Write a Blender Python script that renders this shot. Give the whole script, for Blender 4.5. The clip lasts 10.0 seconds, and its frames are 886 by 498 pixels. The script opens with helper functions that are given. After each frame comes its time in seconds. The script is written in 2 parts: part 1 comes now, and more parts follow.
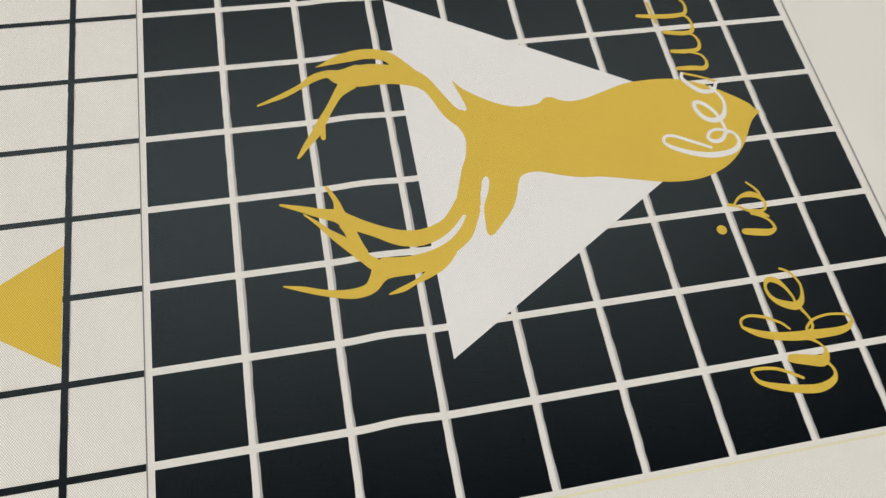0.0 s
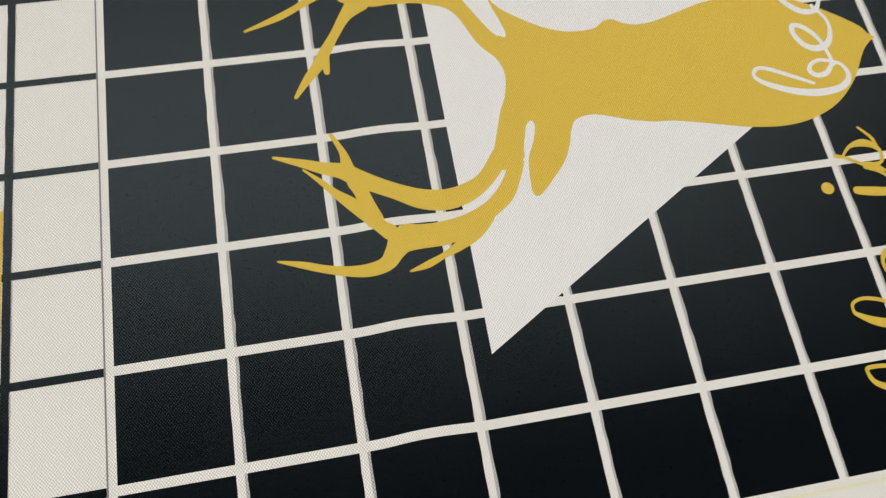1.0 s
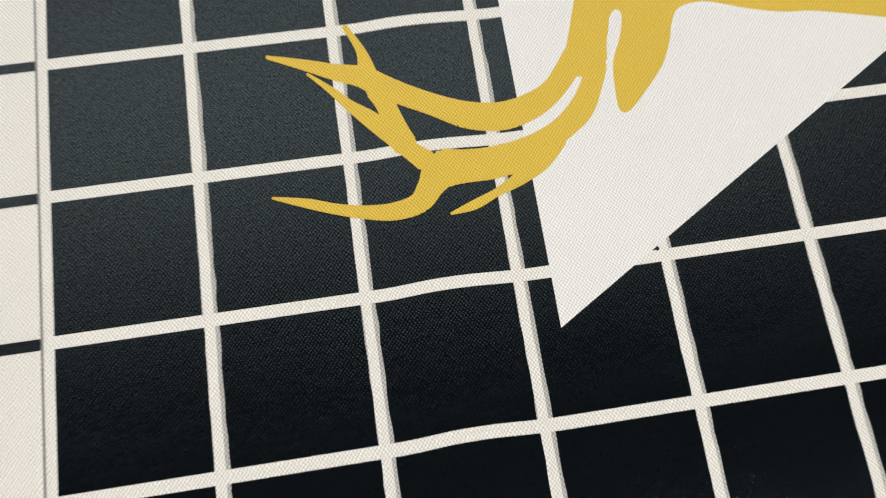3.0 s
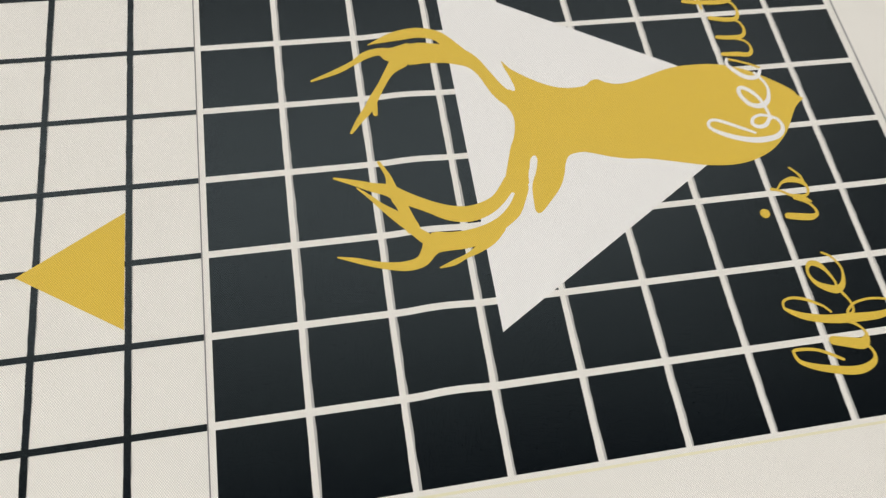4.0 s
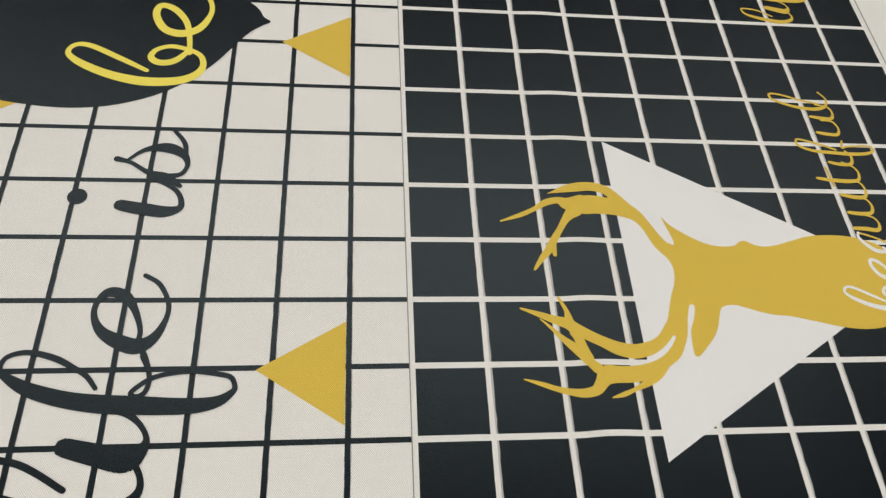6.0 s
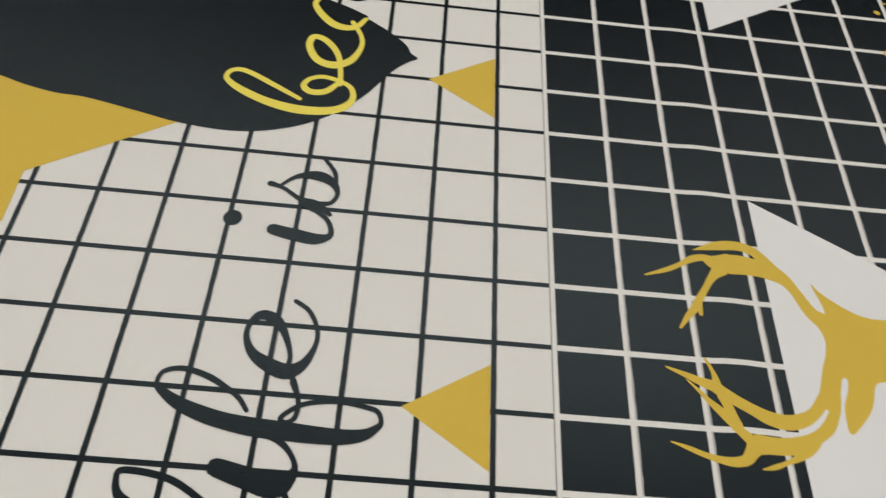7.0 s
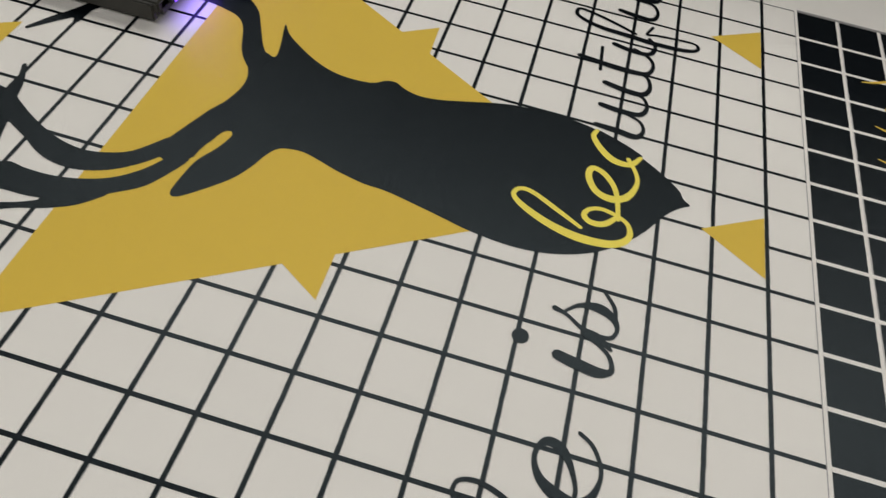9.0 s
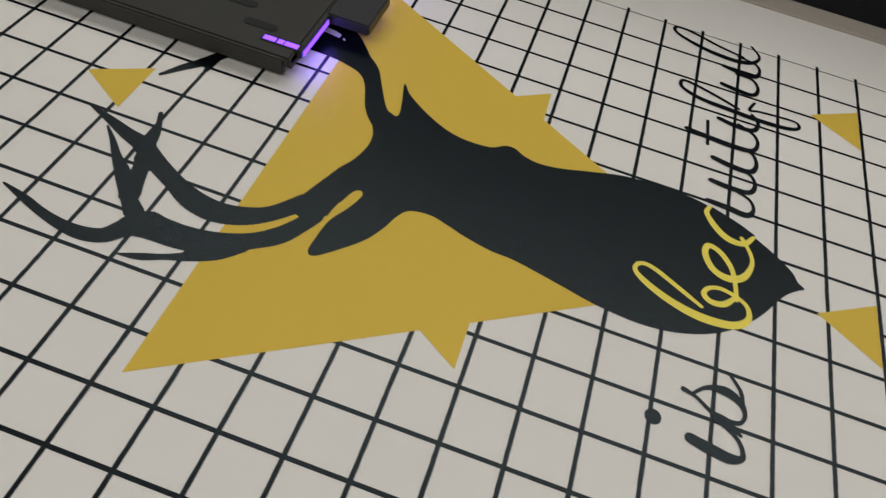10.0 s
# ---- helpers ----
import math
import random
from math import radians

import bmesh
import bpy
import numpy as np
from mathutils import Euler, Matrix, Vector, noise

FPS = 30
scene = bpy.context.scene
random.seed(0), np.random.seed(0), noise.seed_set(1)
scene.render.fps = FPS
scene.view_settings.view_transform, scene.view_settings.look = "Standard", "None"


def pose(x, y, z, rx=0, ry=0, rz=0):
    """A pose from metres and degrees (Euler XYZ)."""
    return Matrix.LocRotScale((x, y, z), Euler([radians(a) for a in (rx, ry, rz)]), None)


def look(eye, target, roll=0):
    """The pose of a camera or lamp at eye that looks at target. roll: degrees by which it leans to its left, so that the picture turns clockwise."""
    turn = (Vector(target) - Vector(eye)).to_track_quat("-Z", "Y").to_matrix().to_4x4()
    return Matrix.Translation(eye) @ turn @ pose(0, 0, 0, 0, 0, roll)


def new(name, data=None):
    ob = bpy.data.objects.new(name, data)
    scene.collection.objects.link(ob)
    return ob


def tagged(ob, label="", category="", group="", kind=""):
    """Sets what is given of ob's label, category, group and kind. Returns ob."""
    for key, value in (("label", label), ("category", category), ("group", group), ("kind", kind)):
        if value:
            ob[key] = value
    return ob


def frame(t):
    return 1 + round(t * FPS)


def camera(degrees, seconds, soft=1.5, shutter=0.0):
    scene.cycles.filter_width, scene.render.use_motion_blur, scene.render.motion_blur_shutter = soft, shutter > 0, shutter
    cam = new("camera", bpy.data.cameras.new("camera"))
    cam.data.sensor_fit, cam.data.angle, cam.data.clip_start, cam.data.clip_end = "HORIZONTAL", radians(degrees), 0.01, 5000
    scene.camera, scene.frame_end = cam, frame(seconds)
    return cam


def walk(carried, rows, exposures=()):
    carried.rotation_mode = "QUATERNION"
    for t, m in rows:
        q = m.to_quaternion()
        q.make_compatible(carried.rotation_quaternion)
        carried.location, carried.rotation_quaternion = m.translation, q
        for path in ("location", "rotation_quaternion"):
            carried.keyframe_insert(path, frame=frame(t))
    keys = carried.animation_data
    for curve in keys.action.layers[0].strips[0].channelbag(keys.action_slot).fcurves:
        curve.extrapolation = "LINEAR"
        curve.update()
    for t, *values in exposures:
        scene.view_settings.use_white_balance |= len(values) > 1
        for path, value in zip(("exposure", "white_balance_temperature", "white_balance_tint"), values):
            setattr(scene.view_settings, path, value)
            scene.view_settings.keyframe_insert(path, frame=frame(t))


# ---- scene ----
cam = camera(64.0, 10.0, soft=1.3, shutter=0.3)
# seconds, eye, target, roll
PATH = [
    (0, (0.0708, -0.0121, 0.2655), (0.1184, 0.1039, -0.0071), 12.72),
    (0.5, (0.0707, 0.0054, 0.2398), (0.1113, 0.1098, -0.0385), 12.03),
    (1, (0.0758, 0.0191, 0.2145), (0.1127, 0.1130, -0.0680), 12.04),
    (1.5, (0.0761, 0.0276, 0.1894), (0.1043, 0.1121, -0.0971), 9.40),
    (2, (0.0803, 0.0423, 0.1601), (0.1029, 0.1108, -0.1311), 9.25),
    (2.5, (0.0818, 0.0443, 0.1486), (0.1040, 0.1083, -0.1436), 9.98),
    (2.7, (0.0814, 0.0456, 0.1451), (0.1012, 0.1078, -0.1477), 8.73),
    (3.8, (0.0561, -0.0085, 0.2509), (0.0950, 0.1004, -0.0260), 11.79),
    (4, (0.0514, -0.0170, 0.2671), (0.0959, 0.0956, -0.0073), 13.42),
    (4.5, (0.0333, -0.0392, 0.2971), (0.0848, 0.0921, 0.0323), 13.44),
    (5, (0.0037, -0.0480, 0.3130), (0.0514, 0.0993, 0.0560), 13.20),
    (5.2, (-0.0049, -0.0414, 0.3181), (0.0379, 0.1069, 0.0608), 12.51),
    (6.5, (-0.0417, -0.0097, 0.3025), (-0.0124, 0.1425, 0.0456), 11.31),
    (7, (-0.0732, -0.0089, 0.3044), (-0.0586, 0.1521, 0.0517), 9.53),
    (7.5, (-0.1036, -0.0081, 0.3050), (-0.0990, 0.1577, 0.0550), 9.92),
    (8, (-0.1295, -0.0057, 0.3082), (-0.1315, 0.1663, 0.0624), 10.79),
    (8.5, (-0.1563, -0.0029, 0.3120), (-0.1657, 0.1718, 0.0683), 11.43),
    (9, (-0.1909, -0.0100, 0.3224), (-0.2104, 0.1706, 0.0836), 11.13),
    (9.5, (-0.2292, -0.0142, 0.3294), (-0.2515, 0.1705, 0.0942), 12.21),
    (10, (-0.2710, -0.0146, 0.3365), (-0.2935, 0.1719, 0.1026), 13.94),
]
EXPOSURES = [(0.0, -0.04), (1.5, 0.02), (2.5, 0.20), (4.0, 0.06), (4.5, 0.04), (5.0, -0.02), (6.5, -0.1), (7.0, -0.2), (7.5, -0.2), (8.0, -0.16), (8.5, -0.25), (9.0, -0.28), (9.5, -0.38), (10.0, -0.47)]
walk(cam, [(t, look(eye, target, roll)) for t, eye, target, roll in PATH], EXPOSURES)

from mathutils import geometry

CELL = 0.035          # width of one cell of the printed grid
ROW = 0.0338          # its length along the feed
BED_HEIGHT = 0.9      # the fabric lies at z = 0, the shop floor this far below

# ---- world and lamps ----
world = bpy.data.worlds.new("world")
scene.world = world
world.use_nodes = True
world.node_tree.nodes["Background"].inputs[0].default_value = (0.7, 0.8, 1.0, 1)
world.node_tree.nodes["Background"].inputs[1].default_value = 0.05
FAR_POWER = 4.6
NEAR_FILL_POWER = 15.0
UV_POWER = 0.28


# ---- materials ----
def material(name, base, rough=0.6, metal=0.0, spec=0.5):
    m = bpy.data.materials.new(name)
    m.use_nodes = True
    b = m.node_tree.nodes["Principled BSDF"]
    b.inputs["Base Color"].default_value = (*base, 1)
    b.inputs["Roughness"].default_value = rough
    b.inputs["Metallic"].default_value = metal
    b.inputs["Specular IOR Level"].default_value = spec
    return m, m.node_tree.nodes, m.node_tree.links, b


def math_node(nodes, links, op, a, b=None):
    n = nodes.new("ShaderNodeMath")
    n.operation = op
    for i, v in enumerate((a, b)):
        if v is None:
            continue
        if isinstance(v, (int, float)):
            n.inputs[i].default_value = v
        else:
            links.new(v, n.inputs[i])
    return n.outputs[0]


THREAD = 0.00043      # spacing of the warp threads
PICK = 0.00054        # spacing of the weft threads


def woven(name, base, rough, spec, relief, hollow_shade=0.06, blotch=0.05):
    """Ink or bare cloth on the same plain weave: raised threads, their hollows shaded in the colour, broad stains."""
    m, nodes, links, b = material(name, base, rough, 0, spec)
    co = nodes.new("ShaderNodeNewGeometry").outputs["Position"]
    wob = nodes.new("ShaderNodeTexNoise")
    wob.inputs["Scale"].default_value = 90
    wob.inputs["Detail"].default_value = 2
    links.new(co, wob.inputs["Vector"])
    mix = nodes.new("ShaderNodeVectorMath")
    mix.operation = "MULTIPLY_ADD"
    links.new(wob.outputs["Color"], mix.inputs[0])
    mix.inputs[1].default_value = (0.0007, 0.0007, 0)
    links.new(co, mix.inputs[2])
    slub = nodes.new("ShaderNodeTexNoise")
    slub.inputs["Scale"].default_value = 520
    slub.inputs["Detail"].default_value = 1
    links.new(co, slub.inputs["Vector"])
    mix2 = nodes.new("ShaderNodeVectorMath")
    mix2.operation = "MULTIPLY_ADD"
    links.new(slub.outputs["Color"], mix2.inputs[0])
    mix2.inputs[1].default_value = (0.0008, 0.0006, 0)
    links.new(mix.outputs[0], mix2.inputs[2])
    sep = nodes.new("ShaderNodeSeparateXYZ")
    links.new(mix2.outputs[0], sep.inputs[0])
    k = math.pi / THREAD
    sx = math_node(nodes, links, "SINE", math_node(nodes, links, "MULTIPLY", sep.outputs[0], k))
    sy = math_node(nodes, links, "SINE", math_node(nodes, links, "MULTIPLY", sep.outputs[1], math.pi / PICK))
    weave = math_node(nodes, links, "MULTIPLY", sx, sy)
    ridge = math_node(nodes, links, "ADD", weave, math_node(nodes, links, "MULTIPLY", math_node(nodes, links, "ABSOLUTE", sx), 0.35))
    fine = nodes.new("ShaderNodeTexNoise")
    fine.inputs["Scale"].default_value = 900
    fine.inputs["Detail"].default_value = 3
    links.new(co, fine.inputs["Vector"])
    height = math_node(nodes, links, "ADD", ridge, math_node(nodes, links, "MULTIPLY", fine.outputs["Fac"], 1.2))
    bump = nodes.new("ShaderNodeBump")
    bump.inputs["Strength"].default_value = relief
    bump.inputs["Distance"].default_value = 0.00008
    links.new(height, bump.inputs["Height"])
    links.new(bump.outputs[0], b.inputs["Normal"])
    broad = nodes.new("ShaderNodeTexNoise")
    broad.inputs["Scale"].default_value = 9
    broad.inputs["Detail"].default_value = 5
    links.new(co, broad.inputs["Vector"])
    # shade between the threads put into the colour: crowns lighter, hollows darker
    value = math_node(nodes, links, "ADD", math_node(nodes, links, "MULTIPLY", weave, hollow_shade), math_node(nodes, links, "MULTIPLY", broad.outputs["Fac"], blotch * 2))
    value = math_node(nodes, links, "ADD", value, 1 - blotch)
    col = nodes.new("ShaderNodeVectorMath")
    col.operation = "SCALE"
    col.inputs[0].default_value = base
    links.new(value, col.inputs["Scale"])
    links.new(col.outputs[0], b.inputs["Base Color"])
    # the crowns of the threads shine more than the hollows
    shine = math_node(nodes, links, "MULTIPLY", math_node(nodes, links, "ADD", math_node(nodes, links, "MULTIPLY", ridge, 0.45), 0.9), spec)
    # and no two threads are alike
    odd = nodes.new("ShaderNodeTexNoise")
    odd.inputs["Scale"].default_value = 1900
    odd.inputs["Detail"].default_value = 2
    links.new(co, odd.inputs["Vector"])
    shine = math_node(nodes, links, "MULTIPLY", shine, math_node(nodes, links, "ADD", math_node(nodes, links, "MULTIPLY", odd.outputs["Fac"], 2.2), -0.1))
    links.new(math_node(nodes, links, "MAXIMUM", shine, 0.0), b.inputs["Specular IOR Level"])
    return m


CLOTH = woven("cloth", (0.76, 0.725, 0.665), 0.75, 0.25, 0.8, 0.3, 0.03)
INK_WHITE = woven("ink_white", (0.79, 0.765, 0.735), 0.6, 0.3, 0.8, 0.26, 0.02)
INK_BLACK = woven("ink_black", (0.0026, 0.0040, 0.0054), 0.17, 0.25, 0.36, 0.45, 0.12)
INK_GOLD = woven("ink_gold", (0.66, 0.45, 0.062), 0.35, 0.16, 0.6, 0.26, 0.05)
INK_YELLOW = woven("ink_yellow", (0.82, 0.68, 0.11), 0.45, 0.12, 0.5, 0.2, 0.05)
INK_BLACK.node_tree.nodes["Principled BSDF"].inputs["Specular Tint"].default_value = (0.78, 0.95, 1.0, 1)
INK_PALE = woven("ink_pale", (0.74, 0.69, 0.48), 0.6, 0.2, 0.4, 0.1, 0.1)
INK_GREY = woven("ink_grey", (0.22, 0.21, 0.2), 0.6, 0.3, 0.4, 0.2, 0.1)
INK_MIST = woven("ink_mist", (0.42, 0.40, 0.37), 0.6, 0.3, 0.4, 0.5, 0.15)


def painted(name, base, rough, metal=0.0, grain=40, change=0.15, relief=0.05):
    m, nodes, links, b = material(name, base, rough, metal)
    co = nodes.new("ShaderNodeNewGeometry").outputs["Position"]
    n = nodes.new("ShaderNodeTexNoise")
    n.inputs["Scale"].default_value = grain
    n.inputs["Detail"].default_value = 6
    links.new(co, n.inputs["Vector"])
    v = math_node(nodes, links, "ADD", math_node(nodes, links, "MULTIPLY", n.outputs["Fac"], change * 2), 1 - change)
    col = nodes.new("ShaderNodeVectorMath")
    col.operation = "SCALE"
    col.inputs[0].default_value = base
    links.new(v, col.inputs["Scale"])
    links.new(col.outputs[0], b.inputs["Base Color"])
    bump = nodes.new("ShaderNodeBump")
    bump.inputs["Strength"].default_value = relief
    bump.inputs["Distance"].default_value = 0.001
    links.new(n.outputs["Fac"], bump.inputs["Height"])
    links.new(bump.outputs[0], b.inputs["Normal"])
    return m


ALUMINIUM = painted("aluminium", (0.62, 0.62, 0.62), 0.35, 0.9, 120, 0.06)
BEIGE = painted("beige_paint", (0.42, 0.37, 0.31), 0.5, 0, 60, 0.08)
BLACK_PAINT = painted("black_paint", (0.02, 0.02, 0.022), 0.45, 0, 80, 0.2)
DARK_STEEL = painted("dark_steel", (0.028, 0.027, 0.022), 0.55, 0.2, 50, 0.25)
SLOT = painted("slot_black", (0.004, 0.004, 0.004), 0.7)
YELLOW_FILM = painted("yellow_film", (0.5, 0.4, 0.02), 0.35, 0, 90, 0.15)
WALL = painted("wall_paint", (0.5, 0.5, 0.5), 0.8, 0, 5, 0.04)
CEILING = painted("ceiling_paint", (0.08, 0.08, 0.085), 0.85, 0, 5, 0.05)
FLOOR = painted("floor_paint", (0.22, 0.23, 0.23), 0.4, 0, 7, 0.15)


def glow(name, colour, strength):
    m = bpy.data.materials.new(name)
    m.use_nodes = True
    nodes, links = m.node_tree.nodes, m.node_tree.links
    b = nodes["Principled BSDF"]
    b.inputs["Base Color"].default_value = (*colour, 1)
    b.inputs["Emission Color"].default_value = (*colour, 1)
    b.inputs["Emission Strength"].default_value = strength
    return m


DIFFUSER = glow("lamp_diffuser", (1.0, 0.99, 0.97), 1.0)
UV_GLASS = glow("uv_glass", (0.2, 0.06, 1.0), 3.0)


# ---- building helpers ----
def mesh_of(name, bm, *mats):
    me = bpy.data.meshes.new(name)
    bm.to_mesh(me)
    bm.free()
    for m in mats:
        me.materials.append(m)
    return me


def part(name, bm, mat, parent, label=""):
    ob = new(name, mesh_of(name, bm, mat))
    ob.parent = parent
    return tagged(ob, label)


def box(bm, x0, x1, y0, y1, z0, z1, bevel=0.0):
    r = bmesh.ops.create_cube(bm, size=1.0)
    bmesh.ops.scale(bm, vec=(x1 - x0, y1 - y0, z1 - z0), verts=r["verts"])
    bmesh.ops.translate(bm, vec=((x0 + x1) / 2, (y0 + y1) / 2, (z0 + z1) / 2), verts=r["verts"])
    if bevel:
        edges = list({e for v in r["verts"] for e in v.link_edges})
        bmesh.ops.bevel(bm, geom=edges, offset=bevel, segments=2, affect="EDGES")
    return bm


def block(*dims, bevel=0.0):
    return box(bmesh.new(), *dims, bevel=bevel)


def glide(points, n=8, closed=False):
    """Points on a smooth curve through the given ones (Catmull-Rom), for tuples of any length."""
    pts = [np.array(p, float) for p in points]
    k = len(pts)
    out = []
    for i in range(k if closed else k - 1):
        if closed:
            a, b, c, d = (pts[(i + j) % k] for j in (-1, 0, 1, 2))
        else:
            a, b, c, d = (pts[min(max(i + j, 0), k - 1)] for j in (-1, 0, 1, 2))
        for s in range(n):
            u = s / n
            out.append(0.5 * (2 * b + (c - a) * u + (2 * a - 5 * b + 4 * c - d) * u * u + (3 * b - a - 3 * c + d) * u ** 3))
    if not closed:
        out.append(pts[-1])
    return out


def stroke(points, n=8):
    """A pen stroke of changing width as overlapping convex pieces: x, y, width."""
    line = glide(points, n)
    pieces = []
    for a, b in zip(line, line[1:]):
        d = b[:2] - a[:2]
        length = np.hypot(*d)
        if length < 1e-6:
            continue
        s = np.array((-d[1], d[0])) / length / 2
        wa, wb = max(a[2], 0.012), max(b[2], 0.012)
        pieces.append([a[:2] - s * wa, b[:2] - s * wb, b[:2] + s * wb, a[:2] + s * wa])
    for p in line:
        pieces.append(disc(p[0], p[1], max(p[2], 0.012) / 2, 8))
    return pieces


def disc(x, y, r, n=16):
    return [np.array((x + r * math.cos(2 * math.pi * i / n), y + r * math.sin(2 * math.pi * i / n))) for i in range(n)]


def ink(name, pieces, level, mat, parent, label="", place=lambda p: p):
    """One film of ink: the union of flat pieces given in grid cells, lying level steps above the cloth."""
    verts, faces = [], []
    for piece in pieces:
        ring = [Vector((float(p[0]), float(p[1]))) for p in piece]
        if sum(a.cross(b) for a, b in zip(ring, ring[1:] + ring[:1])) < 0:
            ring.reverse()
        faces.append(list(range(len(verts), len(verts) + len(ring))))
        verts += ring
    co, _, tris, _, _, origin = geometry.delaunay_2d_cdt(verts, [], faces, 0, 1e-5)
    me = bpy.data.meshes.new(name)
    z = level * 0.00005
    me.from_pydata([(c[0] * CELL, c[1] * ROW, z) for c in map(place, co)], [], [t for t, o in zip(tris, origin) if o])
    me.validate()
    me.materials.append(mat)
    bm = bmesh.new()
    bm.from_mesh(me)
    bmesh.ops.delete(bm, geom=[v for v in bm.verts if not v.link_faces], context="VERTS")
    for f in bm.faces:
        if f.normal.z < 0:
            f.normal_flip()
    bm.to_mesh(me)
    bm.free()
    ob = new(name, me)
    ob.parent = parent
    return tagged(ob, label)


def bar(x0, x1, y0, y1):
    return [(x0, y0), (x1, y0), (x1, y1), (x0, y1)]


# ---- the printed design ----
# antler strokes: x, y in grid cells, width; and the outline of head, neck and chest
CROWN_BEAM = [(3.98, 4.75, 0.25), (3.8, 4.94, 0.21), (3.64, 5.28, 0.17), (3.52, 5.46, 0.22), (3.36, 5.57, 0.29), (3.17, 5.63, 0.31), (2.88, 5.67, 0.35), (2.69, 5.66, 0.34), (2.53, 5.7, 0.2)]
CROWN_TINE = [(3.39, 5.59, 0.22), (3.28, 5.75, 0.2), (3.16, 5.91, 0.17), (3.02, 5.99, 0.17), (2.84, 6.02, 0.17), (2.64, 6, 0.17), (2.46, 5.96, 0.13), (2.3, 5.91, 0.06), (2.18, 5.87, 0.01)]
BROW_TINE = [(2.7, 5.67, 0.37), (2.48, 5.67, 0.25), (2.33, 5.74, 0.13), (2.14, 5.7, 0.12), (1.95, 5.58, 0.08), (1.72, 5.46, 0.08), (1.4, 5.34, 0.03)]
DROP_TINE = [(2.56, 5.56, 0.25), (2.41, 5.4, 0.13), (2.28, 5.19, 0.1), (2.16, 4.99, 0.12), (2.07, 4.83, 0.12), (1.95, 4.68, 0.09), (1.82, 4.49, 0.04)]
NUB = [(2.15, 4.92, 0.09), (2.15, 4.74, 0.06)]
LOW_ROOT = [(3.86, 3.87, 0.27), (3.79, 3.64, 0.29), (3.76, 3.53, 0.32)]
LOW_BEAM_UPPER = [(3.69, 3.57, 0.18), (3.5, 3.34, 0.165), (3.31, 3.22, 0.2), (3.09, 3.17, 0.22), (2.86, 3.21, 0.21), (2.64, 3.32, 0.17), (2.44, 3.43, 0.17), (2.28, 3.53, 0.18), (2.17, 3.61, 0.17), (1.99, 3.67, 0.13), (1.8, 3.75, 0.09), (1.54, 3.85, 0.03)]
SPUR_UP = [(2.21, 3.63, 0.14), (2.19, 3.81, 0.07), (2.1, 4.02, 0.04)]
LINK = [(2.27, 3.48, 0.17), (2.31, 3.36, 0.14), (2.35, 3.19, 0.16), (2.39, 3.06, 0.18)]
SPUR_LEFT = [(2.52, 2.91, 0.16), (2.4, 3.03, 0.13), (2.21, 3.25, 0.13), (2.06, 3.4, 0.08), (1.93, 3.55, 0.05), (1.8, 3.68, 0.02)]
LOW_BEAM_LOWER = [(3.82, 3.45, 0.16), (3.75, 3.3, 0.16), (3.645, 3.14, 0.18), (3.47, 3.0, 0.17), (3.24, 2.88, 0.22), (3, 2.83, 0.24), (2.78, 2.83, 0.25), (2.63, 2.83, 0.28), (2.54, 2.73, 0.19), (2.44, 2.61, 0.15), (2.27, 2.57, 0.13), (2.08, 2.59, 0.1), (1.89, 2.64, 0.08), (1.7, 2.71, 0.07), (1.48, 2.78, 0.02)]
SPUR_LOW = [(3.44, 2.94, 0.14), (3.29, 2.8, 0.16), (3.12, 2.68, 0.1), (2.97, 2.61, 0.06), (2.8, 2.54, 0.07), (2.64, 2.5, 0.02)]
ANTLERS = [CROWN_BEAM, CROWN_TINE, BROW_TINE, DROP_TINE, NUB, LOW_ROOT, LOW_BEAM_UPPER, SPUR_UP, LINK, SPUR_LEFT, LOW_BEAM_LOWER, SPUR_LOW]
NECK = [(3.92, 5.44), (4.01, 5.31), (4.16, 5.18), (4.33, 5.06), (4.52, 4.96), (4.72, 4.91), (4.96, 4.92), (5.08, 5), (5.18, 5.01), (5.28, 4.95), (5.43, 4.91), (5.63, 4.93), (5.9, 5.01), (6.21, 5.1), (6.51, 5.13), (6.91, 5.11), (7.29, 4.99), (7.66, 4.76), (7.88, 4.57), (7.94, 4.46), (8.0, 4.4), (7.93, 4.35), (7.81, 4.23), (7.58, 3.89), (7.29, 3.63), (6.96, 3.49), (6.63, 3.45), (6.26, 3.49)]
HEAD = [(5.94, 3.57), (5.52, 3.67), (5.3, 3.69), (5.05, 3.75), (4.88, 3.81), (4.7, 3.86), (4.52, 3.83), (4.44, 3.71), (4.39, 3.56), (4.29, 3.37), (4.1, 3.16), (3.98, 3.06), (3.92, 3.09), (3.92, 3.23), (3.95, 3.46), (4.04, 3.65), (4.09, 3.82), (4.06, 3.88), (4, 3.83), (3.94, 3.66), (3.8, 3.59), (3.7, 3.74), (3.77, 4.02), (3.86, 4.21), (3.91, 4.42), (3.9, 4.58), (3.84, 4.73), (3.79, 4.84), (3.91, 4.96), (4, 4.93), (4.02, 4.99), (3.98, 5.18), (3.94, 5.32)]
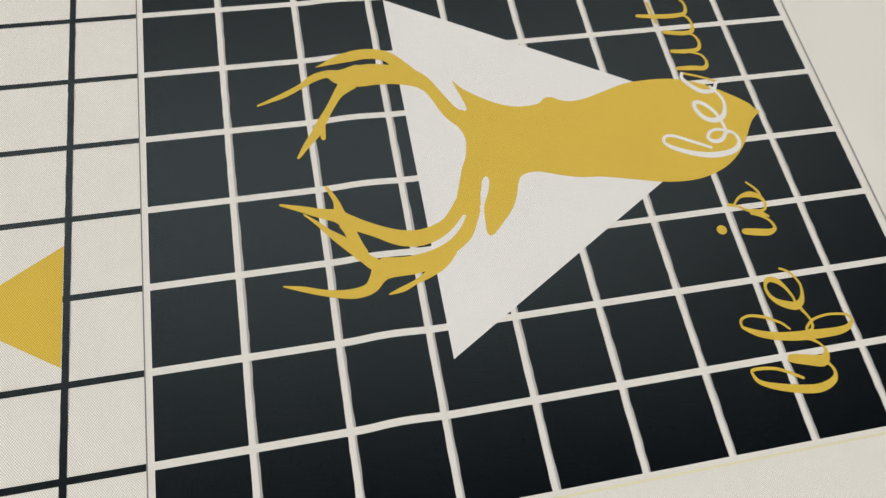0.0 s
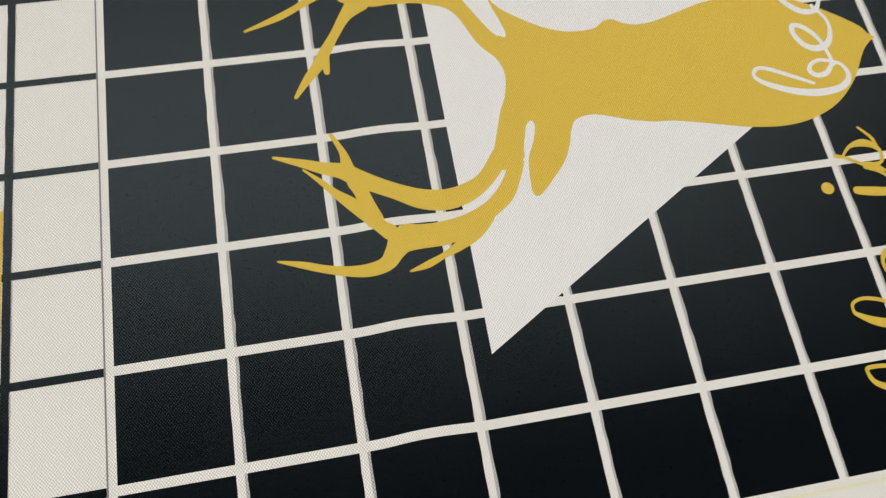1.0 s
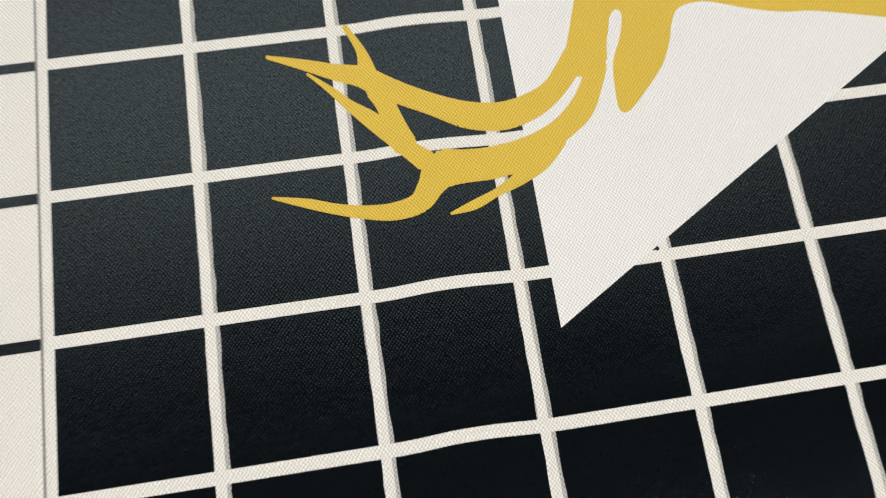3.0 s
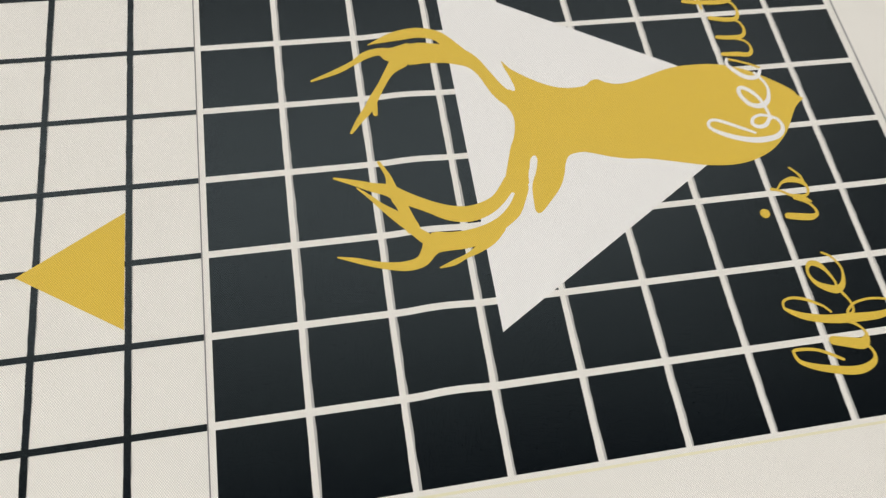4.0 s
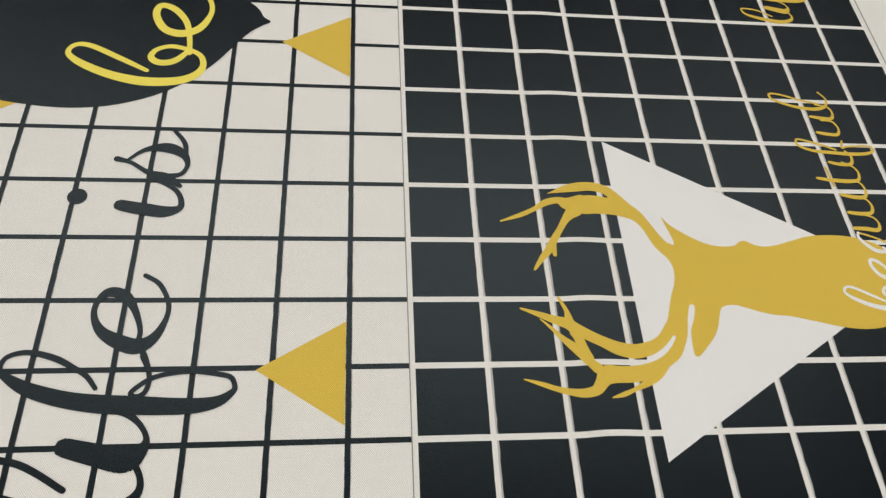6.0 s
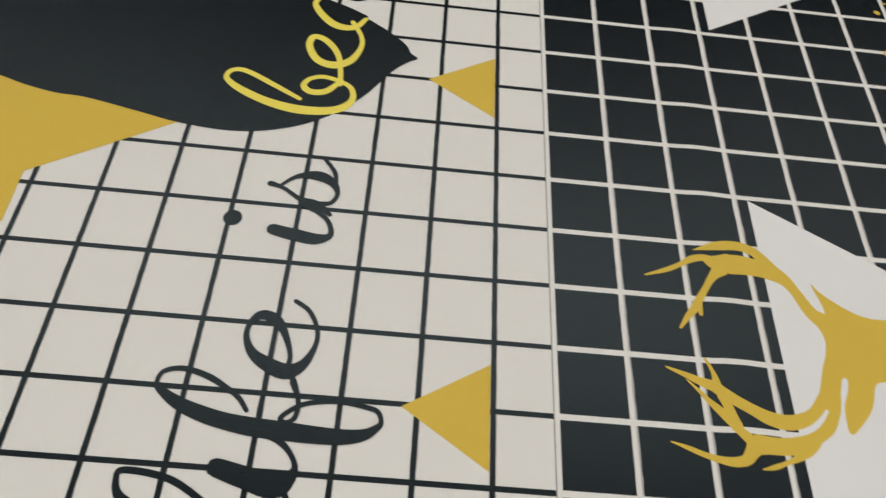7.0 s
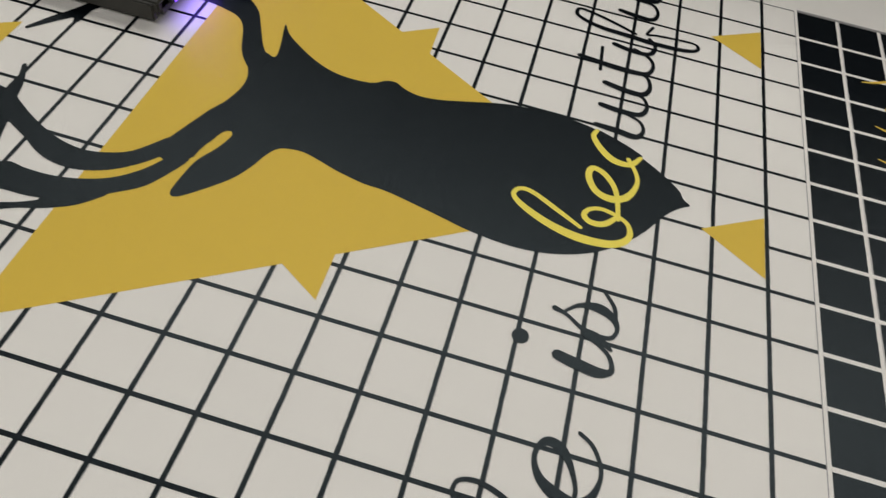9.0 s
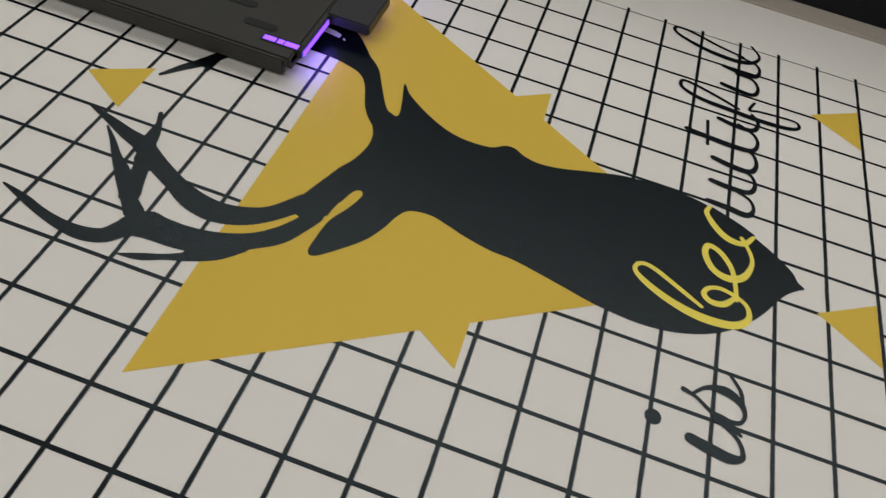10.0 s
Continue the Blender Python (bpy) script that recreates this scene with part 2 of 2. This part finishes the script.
# script letters: pen strokes in grid cells of the large design
PEN_LIFE_L = [(-4.29, 1.5, 0.09), (-4.86, 1.82, 0.1), (-5.43, 1.9, 0.1), (-5.51, 1.79, 0.09), (-5.38, 1.56, 0.14), (-4.86, 1.35, 0.22), (-4.08, 1.19, 0.26), (-3.59, 1.29, 0.2), (-3.42, 1.52, 0.1), (-3.57, 1.82, 0.09), (-3.93, 1.94, 0.09)]
PEN_LIFE_I = [(-4.38, 2.01, 0.27), (-4, 1.91, 0.32), (-3.65, 1.83, 0.35), (-3.5, 1.92, 0.24), (-3.43, 2.07, 0.1), (-3.51, 2.24, 0.08), (-3.67, 2.39, 0.11), (-3.84, 2.48, 0.16)]
PEN_LIFE_F = [(-4.15, 2.75, 0.07), (-4.29, 2.92, 0.08), (-4.48, 3.04, 0.09), (-4.73, 3.17, 0.1), (-5.06, 3.25, 0.09), (-5.3, 3.19, 0.08), (-5.35, 3.03, 0.08), (-5.28, 2.94, 0.12), (-5.02, 2.78, 0.2), (-4.72, 2.67, 0.24), (-4.39, 2.59, 0.26), (-4.01, 2.54, 0.29), (-3.64, 2.52, 0.29), (-3.27, 2.5, 0.27), (-2.9, 2.5, 0.24), (-2.63, 2.55, 0.18), (-2.47, 2.66, 0.11), (-2.43, 2.74, 0.08), (-2.49, 2.87, 0.08), (-2.66, 2.92, 0.08), (-2.96, 2.96, 0.08), (-3.24, 2.94, 0.08), (-3.47, 2.88, 0.08), (-3.62, 2.78, 0.08), (-3.71, 2.68, 0.08), (-3.64, 2.63, 0.08), (-3.54, 2.69, 0.08), (-3.51, 2.84, 0.08), (-3.54, 2.99, 0.08), (-3.64, 3.18, 0.08)]
PEN_LIFE_E = [(-3.55, 3.03, 0.08), (-3.62, 3.19, 0.09), (-3.72, 3.36, 0.09), (-3.73, 3.57, 0.08), (-3.85, 3.87, 0.12), (-4.01, 4.07, 0.19), (-4.21, 4.12, 0.17), (-4.34, 3.98, 0.1), (-4.35, 3.77, 0.1), (-4.23, 3.55, 0.16), (-4, 3.4, 0.24), (-3.74, 3.32, 0.26), (-3.54, 3.44, 0.17), (-3.42, 3.71, 0.09), (-3.42, 3.96, 0.08), (-3.57, 4.24, 0.08), (-3.78, 4.38, 0.08)]
PEN_IS_I = [(-4.31, 5.55, 0.22), (-4.13, 5.51, 0.24), (-3.96, 5.48, 0.25), (-3.68, 5.44, 0.23), (-3.48, 5.5, 0.13), (-3.46, 5.63, 0.1), (-3.54, 5.8, 0.09), (-3.7, 5.93, 0.09), (-3.84, 6.01, 0.12)]
PEN_IS_S = [(-3.51, 5.9, 0.08), (-3.74, 6.06, 0.18), (-4.01, 6.15, 0.1), (-4.27, 6.32, 0.08), (-4.49, 6.39, 0.12)]
PEN_IS_S2 = [(-4.35, 6.35, 0.06), (-4.11, 6.57, 0.1), (-3.78, 6.62, 0.22), (-3.54, 6.5, 0.16), (-3.45, 6.31, 0.09), (-3.52, 6.13, 0.09), (-3.7, 6.08, 0.12), (-3.91, 6.06, 0.18)]
PEN_IS_S3 = [(-3.5, 6.47, 0.09), (-3.54, 6.72, 0.09), (-3.75, 7, 0.07)]
PEN_B = [(-4.33, 8.22, 0.09), (-4.78, 8.47, 0.12), (-5.3, 8.74, 0.12), (-5.55, 8.74, 0.11), (-5.62, 8.55, 0.11), (-5.37, 8.33, 0.16), (-4.88, 8.1, 0.19), (-4.35, 7.98, 0.22), (-3.84, 8.01, 0.2), (-3.56, 8.15, 0.17), (-3.45, 8.36, 0.13), (-3.52, 8.6, 0.11), (-3.74, 8.73, 0.11), (-4.02, 8.79, 0.11), (-4.24, 8.7, 0.11), (-4.31, 8.53, 0.13), (-4.17, 8.41, 0.15), (-3.93, 8.45, 0.15), (-3.74, 8.67, 0.11)]
PEN_E = [(-3.7, 8.64, 0.1), (-3.75, 9.05, 0.11), (-3.85, 9.41, 0.13), (-4.08, 9.7, 0.15), (-4.31, 9.77, 0.15), (-4.36, 9.53, 0.15), (-4.18, 9.2, 0.17), (-3.88, 9.1, 0.2), (-3.6, 9.25, 0.17), (-3.45, 9.61, 0.11), (-3.48, 9.91, 0.1), (-3.67, 10.26, 0.11)]
PEN_A = [(-3.44, 10.38, 0.1), (-3.63, 10.12, 0.15), (-3.94, 10.12, 0.19), (-4.21, 10.33, 0.17), (-4.41, 10.64, 0.13), (-4.36, 10.84, 0.1)]
PEN_A_RETURN = [(-4.36, 10.84, 0.09), (-4.05, 10.73, 0.09), (-3.74, 10.6, 0.09), (-3.45, 10.44, 0.1)]
PEN_A2 = [(-4.41, 11.02, 0.16), (-3.98, 10.99, 0.2), (-3.6, 10.95, 0.18), (-3.46, 11.17, 0.1), (-3.56, 11.44, 0.09), (-3.91, 11.59, 0.09)]
PEN_U1 = [(-4.39, 11.66, 0.16), (-3.97, 11.61, 0.19), (-3.58, 11.65, 0.16), (-3.45, 11.91, 0.11), (-3.56, 12.21, 0.09), (-3.91, 12.3, 0.09)]
PEN_U2 = [(-4.39, 12.4, 0.17), (-3.91, 12.3, 0.2), (-3.56, 12.33, 0.17), (-3.44, 12.61, 0.11), (-3.56, 12.95, 0.1), (-3.96, 13.02, 0.1)]
PEN_T = [(-5.05, 13.1, 0.15), (-4.47, 13.02, 0.2), (-3.89, 12.99, 0.2), (-3.54, 13.06, 0.15), (-3.43, 13.36, 0.1), (-3.55, 13.64, 0.1), (-3.89, 13.83, 0.1)]
PEN_T_BAR = [(-4.6, 13.6, 0.09), (-4.55, 12.78, 0.09)]
PEN_I = [(-4.35, 13.83, 0.16), (-3.95, 13.74, 0.18), (-3.55, 13.78, 0.16), (-3.44, 14.1, 0.11), (-3.59, 14.35, 0.11)]
PEN_F = [(-3.93, 14.41, 0.11), (-4.42, 14.62, 0.11), (-4.99, 14.81, 0.11), (-5.3, 14.84, 0.11), (-5.29, 14.56, 0.12), (-4.81, 14.34, 0.16), (-4.12, 14.27, 0.19), (-3.45, 14.22, 0.19), (-2.78, 14.26, 0.16), (-2.49, 14.4, 0.11), (-2.55, 14.6, 0.09), (-2.99, 14.6, 0.09), (-3.46, 14.55, 0.09), (-3.66, 14.5, 0.09), (-3.55, 14.83, 0.09)]
PEN_UU = [(-4.36, 15.2, 0.16), (-3.98, 15.13, 0.19), (-3.6, 15.13, 0.16), (-3.48, 15.43, 0.1), (-3.63, 15.75, 0.1), (-4.03, 15.79, 0.1)]
PEN_UU2 = [(-4.37, 15.97, 0.16), (-3.96, 15.9, 0.19), (-3.58, 15.9, 0.16), (-3.46, 16.21, 0.1), (-3.59, 16.47, 0.1), (-4.01, 16.57, 0.1)]
PEN_L = [(-3.89, 16.62, 0.09), (-4.49, 16.76, 0.11), (-5.26, 17.03, 0.11), (-5.68, 17.05, 0.11), (-5.62, 16.77, 0.12), (-4.92, 16.46, 0.17), (-4.17, 16.35, 0.2), (-3.67, 16.48, 0.16), (-3.48, 16.84, 0.09), (-3.69, 17.21, 0.09)]
SCRIPT = [
    ('l', [PEN_LIFE_L]),
    ('i', [PEN_LIFE_I]),
    ('f', [PEN_LIFE_F]),
    ('e', [PEN_LIFE_E]),
    ('i', [PEN_IS_I]),
    ('s', [PEN_IS_S, PEN_IS_S2, PEN_IS_S3]),
    ('b', [PEN_B]),
    ('e', [PEN_E]),
    ('a', [PEN_A]),
    ('a', [PEN_A2, PEN_A_RETURN]),
    ('u', [PEN_U1, PEN_U2]),
    ('t', [PEN_T, PEN_T_BAR]),
    ('i', [PEN_I]),
    ('f', [PEN_F]),
    ('u', [PEN_UU, PEN_UU2]),
    ('l', [PEN_L]),
]
DOT = (-4.93, 5.69)
FRONT = 17.1         # row that the printer has reached
PERIOD = 9.5         # rows after which the small design comes again
LINE = 0.085          # width of a grid line


def to_small(p):
    """From the large design's lettering to the small one's."""
    return (6.65 + 0.4742 * (p[0] + 5.32), 1.47 + 0.478 * (p[1] - 3.07))


def to_large(p):
    """From the small design's head to the large one's."""
    return (-2.42 + 2.15 * (p[0] - 8.0), 6.45 + 2.14 * (p[1] - 3.08) + 0.05 * (p[0] - 3.93))


def to_dark(p):
    """The small head, whose throat and ear sit a little higher than in the pen plan."""
    lift = min(max((p[0] - 3.7) / 0.4, 0), 1) * min(max((4.7 - p[1]) / 0.6, 0), 1)
    return (p[0], p[1] + 0.03 * lift)


def to_light(p):
    """The light panel's design, drawn a little narrower than its pen plan."""
    return (0.126 + 0.972 * p[0], p[1])


# the room
def slab(name, dims, mat, label=""):
    return tagged(new(name, mesh_of(name, block(*dims), mat)), label, kind="structure")


slab("floor", (-3.0, 3.0, -2.6, 4.2, -BED_HEIGHT - 0.1, -BED_HEIGHT), FLOOR, "grey painted workshop floor")
# ceiling added out of view; its dark colour darkens the near ink's sheen
slab("ceiling", (-3.0, 3.0, -2.6, 4.2, 1.9, 2.0), CEILING, "unseen ceiling, kept dark for the ink's reflection")
slab("wall_north", (-3.1, 3.1, 4.2, 4.3, -BED_HEIGHT, 2.0), WALL, "plain grey-white workshop wall")
slab("wall_south", (-3.1, 3.1, -2.7, -2.6, -BED_HEIGHT, 2.0), WALL, "plain grey-white workshop wall")
slab("wall_east", (3.0, 3.1, -2.6, 4.2, -BED_HEIGHT, 2.0), WALL, "plain grey-white workshop wall")
slab("wall_west", (-3.1, -3.0, -2.6, 4.2, -BED_HEIGHT, 2.0), WALL, "plain grey-white workshop wall")


def ceiling_light(x, y, power):
    ob = tagged(new("ceiling_light"), "flat white panel light added out of view under the ceiling", "ceiling light", "ceiling lights")
    ob.location = (x, y, 1.9)
    part("frame", block(-0.62, 0.62, -0.32, 0.32, -0.03, 0), ALUMINIUM, ob)
    part("diffuser", block(-0.6, 0.6, -0.3, 0.3, -0.034, -0.031), DIFFUSER, ob, "glowing white diffuser")
    data = bpy.data.lights.new("panel_lamp", "AREA")
    data.shape, data.size, data.size_y, data.energy, data.color = "RECTANGLE", 1.2, 0.6, power, (1.0, 0.99, 0.97)
    lamp = new("panel_lamp", data)
    lamp.parent = ob
    lamp.location = (0, 0, -0.04)
    return ob


for px in (-1.26, 0.0, 1.26):
    # the row at y = -1.3 is unseen fill, added to brighten the near cloth
    for py, power in ((0.98, FAR_POWER), (1.63, FAR_POWER), (-1.3, NEAR_FILL_POWER)):
        ceiling_light(px, py, power)

# the printer's bed and gantry
bed = tagged(new("printer_bed"), "flat aluminium printer bed under the cloth", "printer bed")
part("table_plate", block(-1.3, 0.9, -0.5, 0.655, -0.03, -0.0009, bevel=0.002), ALUMINIUM, bed)
for lx in (-1.2, 0.8):
    for ly in (-0.42, 0.6):
        part("leg", block(lx - 0.04, lx + 0.04, ly - 0.04, ly + 0.04, -BED_HEIGHT, -0.03, bevel=0.004), BLACK_PAINT, bed)
gantry = tagged(new("printer_gantry"), "black printer gantry with a beige edge rail", "gantry")
part("edge_rail", block(-1.3, 0.9, 0.6555, 0.680, -0.03, 0.003, bevel=0.001), BEIGE, gantry, "beige edge rail beside the cloth")
part("beam", block(-1.4, 1.0, 0.73, 1.0, 0.05, 0.34, bevel=0.01), BLACK_PAINT, gantry)
part("trough", block(-1.3, 0.9, 0.681, 1.0, -0.2, -0.03), BLACK_PAINT, gantry)
for lx in (-1.42, 1.0):
    part("end_post", block(lx, lx + 0.12, 0.69, 1.0, -BED_HEIGHT, 0.34, bevel=0.01), BLACK_PAINT, gantry)

# the print carriage: a low plate with slots, a yellow louvre, an arm and curing lamps at its end
END, FACE, TOP = -0.450, 0.350, 0.020
carriage = tagged(new("print_carriage"), "dark grey print carriage with purple lamps above the cloth", "print carriage")
carriage.location = (END, FACE, 0)
part("base_plate", block(-0.62, 0, 0, 0.30, 0.012, TOP, bevel=0.0012), DARK_STEEL, carriage)
part("front_skirt", block(-0.62, -0.004, -0.002, 0.003, 0.006, TOP - 0.001, bevel=0.0008), DARK_STEEL, carriage)
part("side_skirt", block(-0.003, 0.0, 0.004, 0.2, 0.009, TOP - 0.002), DARK_STEEL, carriage)
part("head_housing", block(-0.60, -0.03, 0.21, 0.30, TOP, 0.12, bevel=0.006), BLACK_PAINT, carriage)
part("mount_bracket", block(-0.5, -0.1, 0.30, 0.385, 0.06, 0.11, bevel=0.004), BLACK_PAINT, carriage)


def long_slot(x, y):
    """A slot with round ends: a flat black cap painted as its dark inside, on a thin raised lip."""
    bm = bmesh.new()
    half, r = 0.0085, 0.0034
    for radius, z in ((r + 0.0008, TOP + 0.0003), (r, TOP + 0.0005)):
        ring = []
        for i in range(16):
            turn = 2 * math.pi * i / 16
            side = half if math.cos(turn) > 0 else -half
            ring.append(bm.verts.new((x + side + radius * math.cos(turn), y + radius * math.sin(turn), z)))
        bm.faces.new(ring)
        low = [bm.verts.new((v.co.x, v.co.y, TOP - 0.002)) for v in ring]
        for i in range(16):
            bm.faces.new((low[i], low[(i + 1) % 16], ring[(i + 1) % 16], ring[i]))
    return part("slot", bm, SLOT, carriage, "black slot")


# two slanting chains of slots
for sx, sy in ((-0.115, 0.024), (-0.034, 0.026)):
    for i in range(4):
        long_slot(sx - 0.0245 * i, sy + 0.0185 * i)
louvre = part("louvre_panel", block(-0.101, 0.006, 0.092, 0.156, TOP, TOP + 0.0015, bevel=0.0005), YELLOW_FILM, carriage, "yellow louvred panel")
for y, thick in ((0.0955, 0.0014), (0.1, 0.0014), (0.1065, 0.0008), (0.112, 0.0008), (0.1175, 0.0009), (0.123, 0.0009), (0.129, 0.0008), (0.1345, 0.0007), (0.147, 0.0014), (0.1515, 0.0014)):
    part("louvre_slat", block(-0.1005 if thick > 0.001 else -0.062, 0.0055, y, y + thick, TOP + 0.0012, TOP + 0.0028), SLOT, louvre, "thin dark slat")
part("end_arm", block(0.0, 0.034, 0.064, 0.110, 0.010, TOP - 0.001, bevel=0.001), BLACK_PAINT, carriage)
window = part("lamp_window", block(-0.027, 0.002, 0.0105, 0.0185, TOP - 0.0005, TOP + 0.0006, bevel=0.0003), SLOT, carriage, "dark window over a curing lamp")
for x0, x1 in ((-0.0255, -0.0165), (-0.015, -0.0105), (-0.0095, 0.0005)):
    part("lamp_glass", block(x0, x1, 0.012, 0.0165, TOP + 0.0003, TOP + 0.001), UV_GLASS, window, "glowing purple lamp glass")
for y0, y1 in ((0.012, 0.062), (0.112, 0.18)):
    lamp_box = part("lamp_box", block(0.0, 0.0035, y0, y1, 0.013, TOP, bevel=0.0006), BLACK_PAINT, carriage)
    part("lamp_glass", block(0.0036, 0.0042, y0 + 0.003, y1 - 0.003, 0.0135, 0.0175), UV_GLASS, lamp_box, "glowing purple lamp glass")
    data = bpy.data.lights.new("uv_lamp", "AREA")
    data.shape, data.size, data.size_y, data.energy, data.color = "RECTANGLE", 0.005, y1 - y0, UV_POWER * (y1 - y0), (0.17, 0.07, 1.0)
    lamp = new("uv_lamp", data)
    lamp.parent = carriage
    lamp.matrix_local = pose(0.006, (y0 + y1) / 2, 0.0155, 0, -48, 0)

# the cloth
bm = bmesh.new()
bmesh.ops.create_grid(bm, x_segments=2, y_segments=2, size=0.5)
bmesh.ops.scale(bm, vec=(1.75, 1.115, 1), verts=bm.verts)
bmesh.ops.translate(bm, vec=(-0.2, 0.0975, 0), verts=bm.verts)
low = bmesh.ops.extrude_face_region(bm, geom=list(bm.faces))
bmesh.ops.translate(bm, vec=(0, 0, -0.0008), verts=[v for v in low["geom"] if isinstance(v, bmesh.types.BMVert)])
bmesh.ops.recalc_face_normals(bm, faces=bm.faces)
fabric = tagged(new("printed_fabric", mesh_of("printed_fabric", bm, CLOTH)),
                "off-white woven cloth with black and gold print, on a printer bed", "fabric")


def wander(x):
    """The slight hump that the print passes leave in the long rows."""
    u = min(max((x - 2.1) / 0.4, 0), 1) * min(max((3.1 - x) / 0.5, 0), 1)
    return 0.02 * u * u * (3 - 2 * u)


def row_line(x0, x1, y, w):
    xs = [x0, *np.arange(2.0, 3.8, 0.1), x1]
    return [[(a, y + wander(a) - w / 2), (b, y + wander(b) - w / 2), (b, y + wander(b) + w / 2), (a, y + wander(a) + w / 2)]
            for a, b in zip(xs, xs[1:])]


def ragged(x, y0, y1, w, swing, seed):
    """A long strip across the print passes, whose edges waver a little."""
    rng = random.Random(seed)
    n = int((y1 - y0) * 9)
    ys = [y0 + (y1 - y0) * i / n for i in range(n + 1)]
    ll = [x - w / 2 + rng.uniform(-swing, swing) for _ in ys]
    rr = [x + w / 2 + rng.uniform(-swing, swing) for _ in ys]
    return [[(ll[i], ys[i]), (rr[i], ys[i]), (rr[i + 1], ys[i + 1]), (ll[i + 1], ys[i + 1])] for i in range(n)]


def misty(x, w, y0, y1, mat, parent, label):
    """A line that runs across the print passes: a core between two thin misty borders."""
    core, drift = (0.78, 0.012) if mat is CLOTH else (0.96, 0.003)
    line = ink("grid_line", ragged(x, y0, y1, w * core, 0.003, x), 2.4, mat, parent, label)
    ink("mist_border", ragged(x + drift, y0, y1, w * 1.1, 0.006, x + 50), 2, INK_MIST, parent if parent is fabric else dark)
    return line


# dark panel with its white grid
dark = ink("dark_panel", [bar(LINE / 2, 9 - LINE / 2, 0.015, FRONT)], 1, INK_BLACK, fabric, "black printed panel with white grid")
for c in range(1, 9):
    misty(c, LINE, 0.015, FRONT, CLOTH, dark, "")
for r in range(1, 17):
    ink("grid_line", row_line(LINE / 2, 9 - LINE / 2, r, LINE), 3, CLOTH, dark)
ink("seam_line", [bar(-0.04, -0.025, 0, FRONT)], 2, INK_GREY, fabric, "thin grey seam line")
ink("mist_border", [bar(LINE / 2, 9 - LINE / 2, FRONT, FRONT + 0.1)], 1, INK_GREY, dark)
ink("edge_line", [bar(0.2, 9.1, -0.075, -0.045)], 2, INK_PALE, fabric, "faint pale yellow edge line")
ink("seam_line", [bar(9.06, 9.085, 0, FRONT)], 2, INK_GREY, fabric, "thin grey seam line")

# light panel with its black grid
for k in range(1, 22):
    misty(-0.823 - 0.974 * (k - 1), 0.075, 0, FRONT + 0.15, INK_BLACK, fabric, "black printed grid line")
for r in range(0, 18):
    w = 0.075 if r < 17 else 0.03
    y = r if r < 17 else FRONT
    ink("grid_line", [bar(-21.5, -0.04, y - w / 2, y + w / 2)], 3, INK_BLACK, fabric, "black printed grid line")


def triangle(points, mat, parent, label, level=4):
    return ink("triangle_motif", [points], level, mat, parent, label, to_light)


def head(place, mat, parent, label, level):
    outline = glide(NECK + HEAD, 4, closed=True)
    pieces = [outline]
    for tine in ANTLERS:
        pieces += stroke(tine, 5)
    return ink("antlered_silhouette", pieces, level, mat, parent, label, place)


def lettering(place, plain, inverse, parent, level, words):
    for i, (letter, strokes) in enumerate(SCRIPT):
        over = i in (6, 7, 8)
        pieces = [q for s in strokes for q in stroke([(x, y, w * 0.85) for x, y, w in s], 6)]
        if i == 4:
            pieces.append(disc(DOT[0], DOT[1], 0.14))
        ink("letter_" + letter, pieces, level + i % 3, inverse if over else plain, parent,
            (words[1] if over else words[0]) + " script letter " + letter, place)


# small designs on the dark panel
for again in (0, 1):
    up = again * PERIOD
    if again == 0:
        shift = to_dark
        text = to_small
    else:
        shift = lambda p: (to_dark(p)[0], to_dark(p)[1] + PERIOD)
        text = lambda p: (to_small(p)[0], to_small(p)[1] + PERIOD)
    ink("triangle_motif", [[(3.22, 1.61), (7.68, 4.37), (3.22, 6.95)]], 4, INK_WHITE, dark, "large white printed triangle", lambda p: (p[0], p[1] + up))
    head(shift, INK_GOLD, dark, "gold antlered head shape", 5)
    lettering(text, INK_GOLD, INK_WHITE, dark, 6, ("gold", "white"))

# large design on the light panel
triangle([(-12.70, 3.31), (-3.67, 9.04), (-12.76, 14.7)], INK_GOLD, fabric, "large gold printed triangle", 4)
triangle([(-8.9, 5.74), (-8.14, 5.26), (-8.16, 6.4)], INK_GOLD, fabric, "small gold printed spike", 5)
triangle([(-8.88, 12.26), (-8.15, 12.76), (-8.11, 11.8)], INK_GOLD, fabric, "small gold printed spike", 5)
for gy in (2.97, 9.0, 15.1):
    triangle([(-2.19, gy), (-1.02, gy - 0.77), (-1.02, gy + 0.69)], INK_GOLD, fabric, "small gold printed triangle")
for gy in (2.8, 8.84, 14.9):
    triangle([(-16.98, gy), (-15.88, gy - 0.69), (-15.88, gy + 0.64)], INK_GOLD, fabric, "small gold printed triangle")
head(lambda p: to_light(to_large(p)), INK_BLACK, fabric, "black antlered head shape", 6)
lettering(to_light, INK_BLACK, INK_YELLOW, fabric, 7, ("black", "yellow"))
ink("ink_speck", [disc(3.96, 2.05, 0.014, 8)], 5, INK_BLACK, fabric, "tiny black ink speck")
